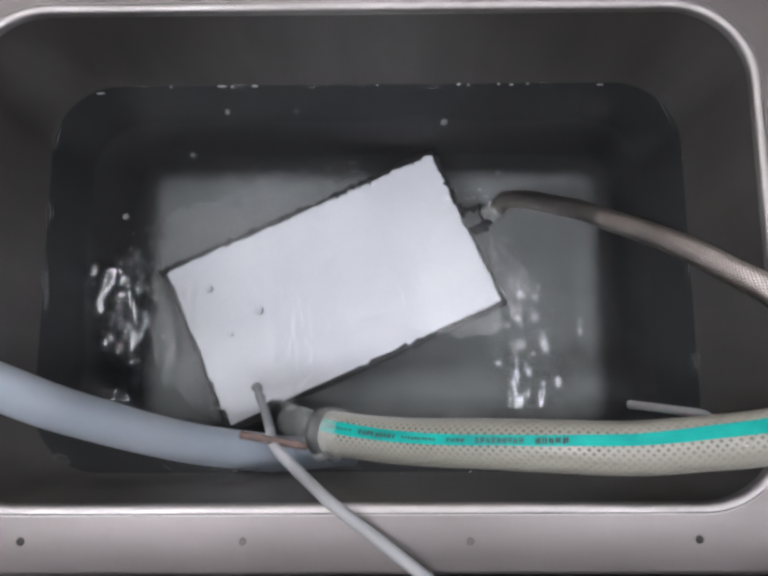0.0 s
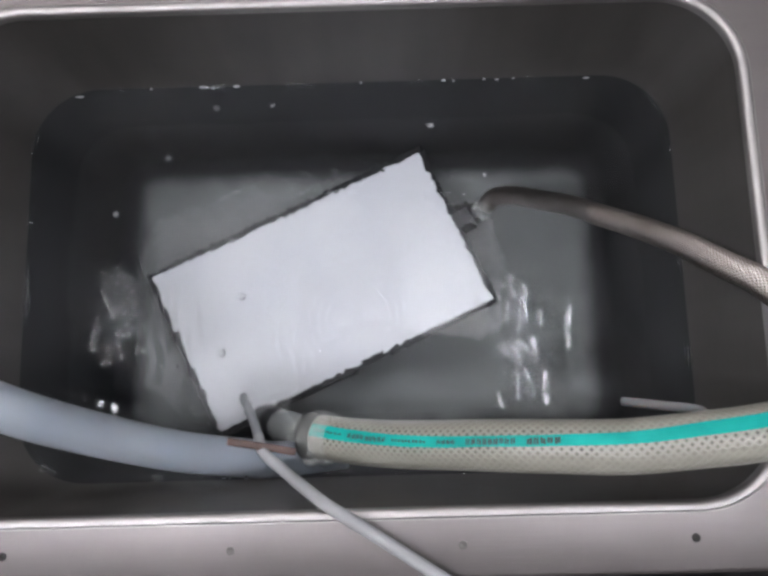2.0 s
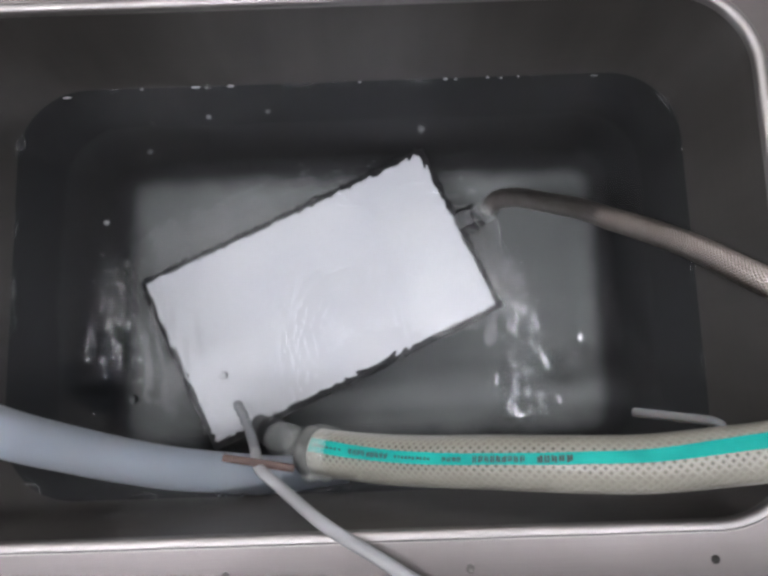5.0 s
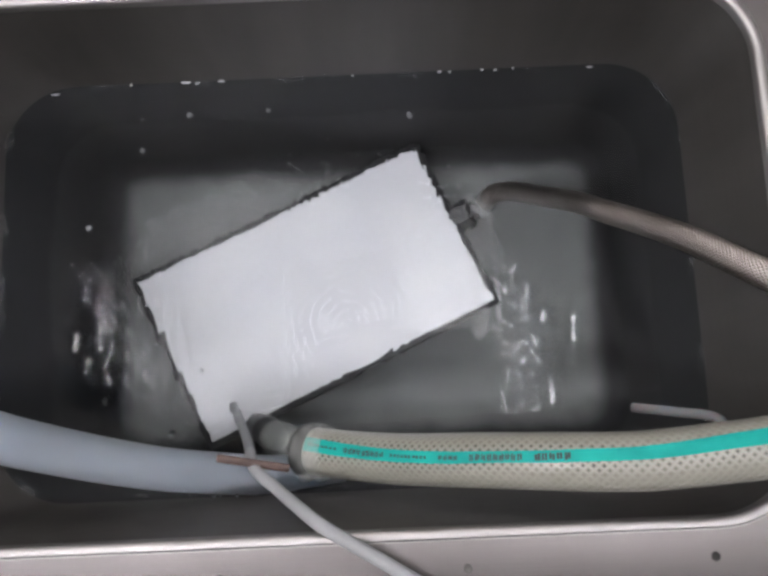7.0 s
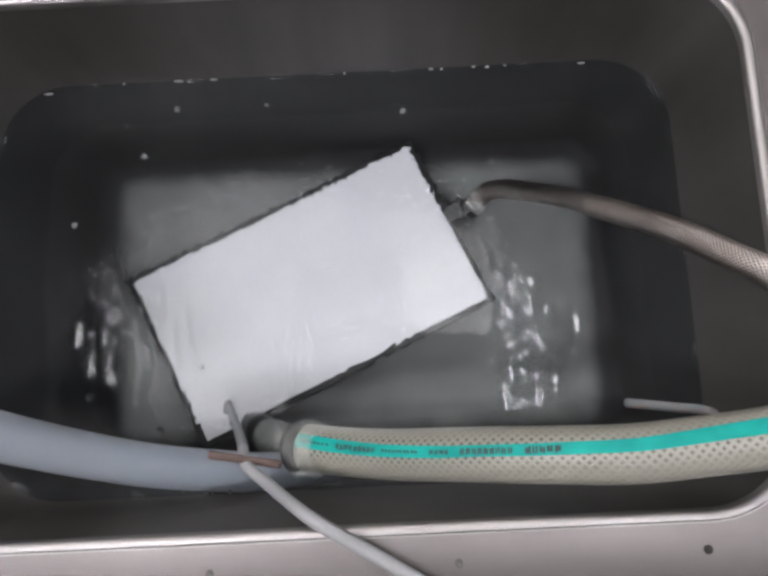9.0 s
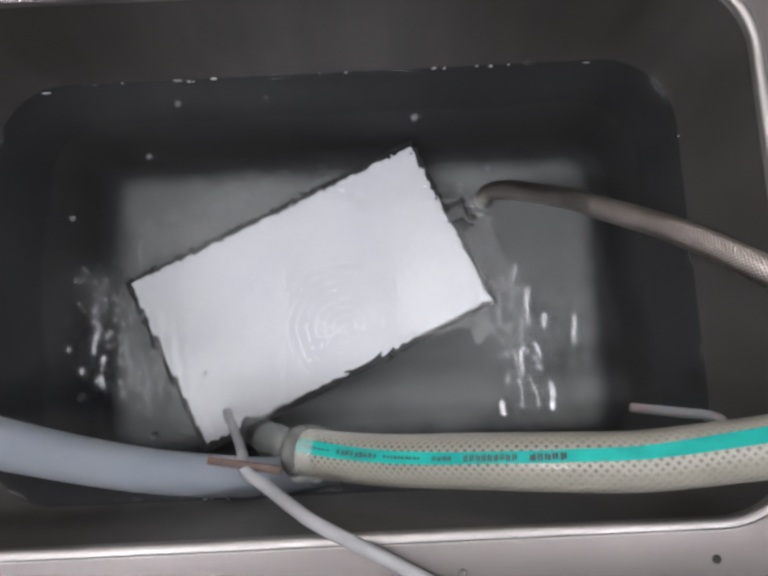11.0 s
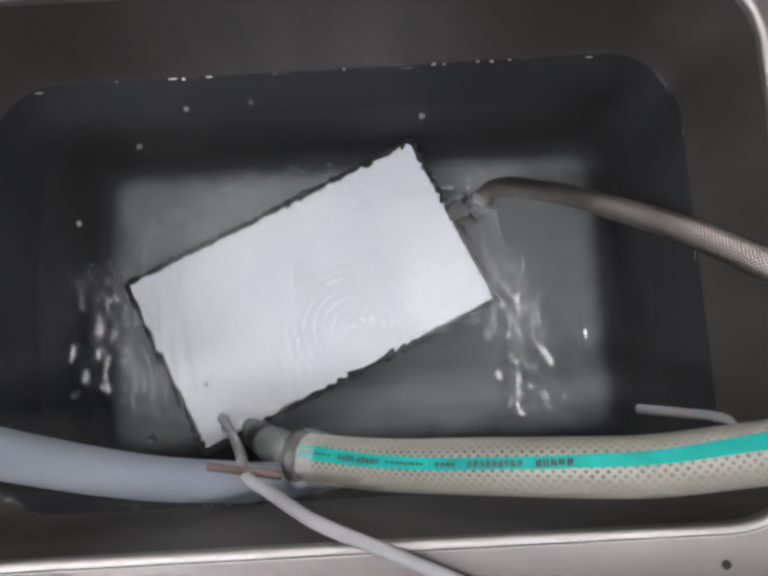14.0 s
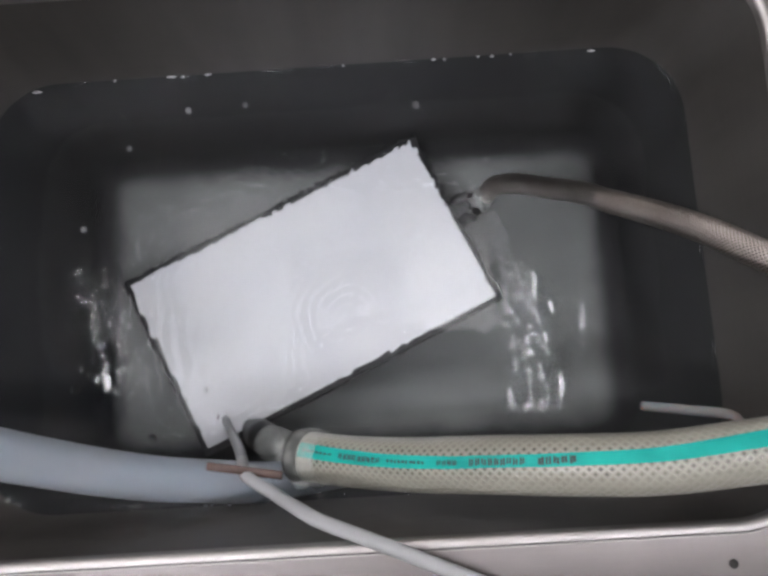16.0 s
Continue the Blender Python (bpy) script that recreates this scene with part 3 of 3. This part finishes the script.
def swell(x, y):
    """The ripples' height in metres."""
    d = math.hypot(x - 0.004, y + 0.018)
    wob = noise.noise((x / 0.016, y / 0.016, 2.2))
    h = 0.00013 * math.exp(-(d / 0.033) ** 2) * math.cos(2 * math.pi * (d + 0.0016 * wob) / 0.0058) * (0.8 + 0.6 * noise.noise((x / 0.02, y / 0.02, 9.4)))
    left = math.exp(-((x + 0.116) / 0.056) ** 2 - ((y + 0.028) / 0.048) ** 2)
    right = math.exp(-((x - 0.112) / 0.036) ** 2 - ((y + 0.038) / 0.042) ** 2)
    calm = math.exp(-((x - 0.100) / 0.062) ** 2 - ((y + 0.035) / 0.070) ** 2)
    h += 0.00030 * noise.noise((x / 0.0075, y / 0.024, 1.3)) * (0.06 + 0.9 * left + 1.15 * right)
    h += 0.00010 * noise.noise((x / 0.0045, y / 0.010, 4.6)) * (left + right)
    dx, dy = x - PC.x, y - PC.y
    off = max(abs(dx * PA.x + dy * PA.y) - PL / 2, abs(dx * PB.x + dy * PB.y) - PW / 2, 0.0)
    fine = (0.03 + 0.97 * math.exp(-(off / 0.003) ** 2)) * (1.0 - 0.65 * math.exp(-(d / 0.038) ** 2)) * (1.0 - 0.8 * max(left, calm))
    h += 0.00014 * noise.noise((x / 0.0030, y / 0.0034, 7.1)) * fine
    h += 0.00022 * noise.noise((x / 0.026, y / 0.045, 3.7))
    return h


def water():
    o = grown(wall_at(ZW), 0.0055)
    s = 0.00075
    nx, ny = int((o[1] - o[0]) / s) + 1, int((o[3] - o[2]) / s) + 1
    vs, index, fs = [], {}, []
    for j in range(ny + 1):
        for i in range(nx + 1):
            x, y = o[0] + i * s, o[2] + j * s
            if inside(x, y, o):
                index[i, j] = len(vs)
                vs.append((x, y, swell(x, y)))
    for j in range(ny):
        for i in range(nx):
            q = [index.get(k) for k in ((i, j), (i + 1, j), (i + 1, j + 1), (i, j + 1))]
            if None not in q:
                fs.append(tuple(q))
    ob = part("water", (vs, fs), WATER)
    ob.location = (0, 0, ZW)
    ob.visible_shadow = False
    return tagged(ob, "clear rippling water filling the basin", "water", kind="structure")


POOL = water()


def meniscus():
    """The water's edge climbing the wall, in a thin uneven ring."""
    o = wall_at(ZW)
    outline = rounded(*o, 40)
    ring = []
    for k, a in enumerate(outline):
        b = outline[(k + 1) % len(outline)]
        n = max(1, int(math.dist(a, b) / 0.003))
        ring += [(a[0] + (b[0] - a[0]) * i / n, a[1] + (b[1] - a[1]) * i / n) for i in range(n)]
    n = len(ring)
    rise = [0.0055 * max(0.0, noise.noise((x * 48, y * 48, 5.0)) - 0.10) for x, y in ring]
    steps = (-0.0003, 0.0003, 0.0008, 0.0014, 0.0021, 0.0030, 0.0042)
    vs, fs = [], []
    for d in steps:
        for k in range(n):
            (ax, ay), (bx, by) = ring[k - 1], ring[(k + 1) % n]
            w = math.hypot(bx - ax, by - ay)
            nx, ny = -(by - ay) / w, (bx - ax) / w
            vs.append((ring[k][0] + nx * d, ring[k][1] + ny * d, ZW + 0.0002 + rise[k] * math.exp(-max(d, 0) / 0.0016)))
    for q in range(len(steps) - 1):
        for k in range(n):
            j = (k + 1) % n
            if rise[k] > 0.0003 or rise[j] > 0.0003:
                fs.append((q * n + k, q * n + j, (q + 1) * n + j, (q + 1) * n + k))
    ob = part("waterline", (vs, fs), BEAD)
    ob.visible_shadow = False
    return tagged(ob, "wet edge of the water along the steel wall", "water", kind="structure")


meniscus()


def dome(r, h):
    return turned([(r, 0.0), (r * 0.98, h * 0.25), (r * 0.88, h * 0.55), (r * 0.68, h * 0.8), (r * 0.4, h * 0.95), (r * 0.06, h)], 28)


def bubble(x, y, r, h, label="small clear air bubble floating on the water"):
    ob = part("air_bubble", dome(r, h), FILM)
    ob.location = (x, y, ZW + 0.0001)
    ob.visible_shadow = False
    return tagged(ob, label, "bubble", "air bubbles")


def bead(x, y, z, r):
    ob = part("water_drop", dome(r, r * 0.8), BEAD)
    ob.location = (x, y, z)
    ob.visible_shadow = False
    return tagged(ob, "clear water drop beside the blue hose", "drop", "water drops")


def milky(x, y, r, h):
    ob = bubble(x, y, r, h, "small milky air bubble floating on the water")
    ob.data.materials[0] = MILKY_FILM
    return ob


SMALL = [bubble(-0.107, 0.0, 0.0027, 0.0018), bubble(-0.072, -0.015, 0.0030, 0.002), bubble(-0.091, -0.032, 0.0016, 0.001)]
BIG = [bubble(x, y, r, h, "large clear air bubble breaking at the surface") for x, y, r, h in (
    (-0.090, -0.060, 0.0150, 0.007), (-0.056, -0.067, 0.0118, 0.006), (-0.074, -0.042, 0.0045, 0.003), (-0.078, -0.066, 0.0070, 0.004), (-0.092, -0.044, 0.0026, 0.002))]
DRIFT = [milky(x, y, r, r * 0.7) for x, y, r in ((-0.098, 0.129, 0.0022), (0.058, 0.120, 0.0024), (-0.122, 0.097, 0.0020), (-0.048, 0.129, 0.0018), (0.096, 0.082, 0.0018), (-0.143, 0.119, 0.0012), (-0.168, 0.052, 0.0022), (-0.150, -0.020, 0.0024), (0.155, -0.045, 0.0018))]
for x, y, z, r in ((-0.104, -0.1155, -0.0698, 0.0014), (-0.096, -0.1185, -0.0698, 0.001), (-0.082, -0.1195, -0.0698, 0.0016), (-0.078, -0.1200, -0.0698, 0.0009), (-0.068, -0.1205, -0.0698, 0.0011)):
    bead(x, y, z, r)
def glint_fleck(x, back, w):
    """A flat uneven white fleck, painted in place of a glint on the far wall's waterline."""
    bm = bmesh.new()
    bmesh.ops.create_icosphere(bm, subdivisions=2, radius=1.0)
    for v in bm.verts:
        k = 1 + 0.45 * noise.noise(v.co * 1.7 + Vector((x * 900, w * 3000, 0)))
        v.co = Vector((v.co.x * w * 0.8 * k, v.co.y * 0.00065 * k, v.co.z * 0.0005))
    ob = part("glint_fleck", bm, GLINT_WHITE)
    ob.location = (x, wall_at(ZW)[3] - 0.0007 - back, ZW + 0.0004)
    return tagged(ob, "bright white fleck standing for a glint on the waterline", "foam", "foam flecks")


for x, back, w in ((-0.191, 0.0045, 0.0040), (-0.103, 0, 0.0042), (-0.0955, 0.0006, 0.0012), (-0.079, 0, 0.0030), (0.069, 0, 0.0022), (0.076, 0.0004, 0.0012),
                   (0.098, 0, 0.0014), (0.107, 0.0005, 0.0018), (0.119, 0, 0.0010), (0.171, 0.0012, 0.0030), (0.010, 0, 0.0012), (-0.140, 0, 0.0011)):
    glint_fleck(x, back, w)


# ---- movement ----
def motions():
    rnd = random.Random(9)
    rows, t = [], 0.0
    while t < 16.01:
        rows.append((round(t, 2), pose(0.0035 * math.sin(5.1 * t) + rnd.uniform(-0.001, 0.001), 0.003 * math.cos(4.3 * t) + rnd.uniform(-0.001, 0.001), ZW)))
        t += 0.25
    walk(POOL, rows)
    sway = [(0, 0), (0.8, 3), (1.5, 4.5), (2.5, 4.5), (3.5, 4.5), (7, 5.5), (9, 6), (12.5, 11), (16, 14)]
    # bubbles wander with the ripples; the large ones wait under the plate, rise, break and are moved back there out of
    # view
    tracks = (((0, -0.107, 0.0), (1.5, -0.076, 0.0), (3.5, -0.073, -0.020), (4.2, -0.071, -0.024), (6.3, -0.110, -0.084), (16, -0.118, -0.082)),
              ((0, -0.072, -0.015), (1.1, -0.074, -0.020), (2.5, -0.10, -0.05), (6.3, -0.150, -0.062), (16, -0.165, -0.050)),
              ((0, -0.091, -0.032), (0.9, -0.093, -0.033), (2.2, -0.12, -0.05), (8, -0.09, -0.045), (16, -0.085, -0.055)))
    for ob, rows in zip(SMALL, tracks):
        walk(ob, [(t, pose(x, y, ZW + 0.0001)) for t, x, y in rows])
    for ob, (x, y), t0, t1 in zip(BIG, ((-0.090, -0.060), (-0.056, -0.067), (-0.074, -0.042), (-0.078, -0.066), (-0.092, -0.044)), (0.8, 1.1, 1.0, 1.35, 1.1), (1.68, 1.74, 1.5, 1.62, 1.65)):
        under = pose(-0.07, -0.04, ZF + 0.0008)
        walk(ob, [(0, under), (t0 - 0.15, under), (t0, pose(x, y, ZW - 0.03)), (t0 + 0.15, pose(x, y, ZW + 0.0001)), (t1, pose(x + 0.003, y - 0.002, ZW + 0.0001)), (t1 + 0.12, pose(x, y, ZW - 0.06)), (t1 + 0.25, under), (16, under)])
    for k, ob in enumerate(DRIFT):
        x, y = ob.location.x, ob.location.y
        walk(ob, [(t, pose(x + 0.006 * math.sin(0.5 * t + k) - 0.006 * math.sin(k), y + 0.004 * math.sin(0.7 * t + 2 * k) - 0.004 * math.sin(2 * k), ZW + 0.0001)) for t in (0, 2, 4, 6, 8, 10, 12, 14, 16)])
    walk(THIN, [(t, pose(-0.056, -0.102, -0.058, 0, 0, a)) for t, a in sway])


motions()
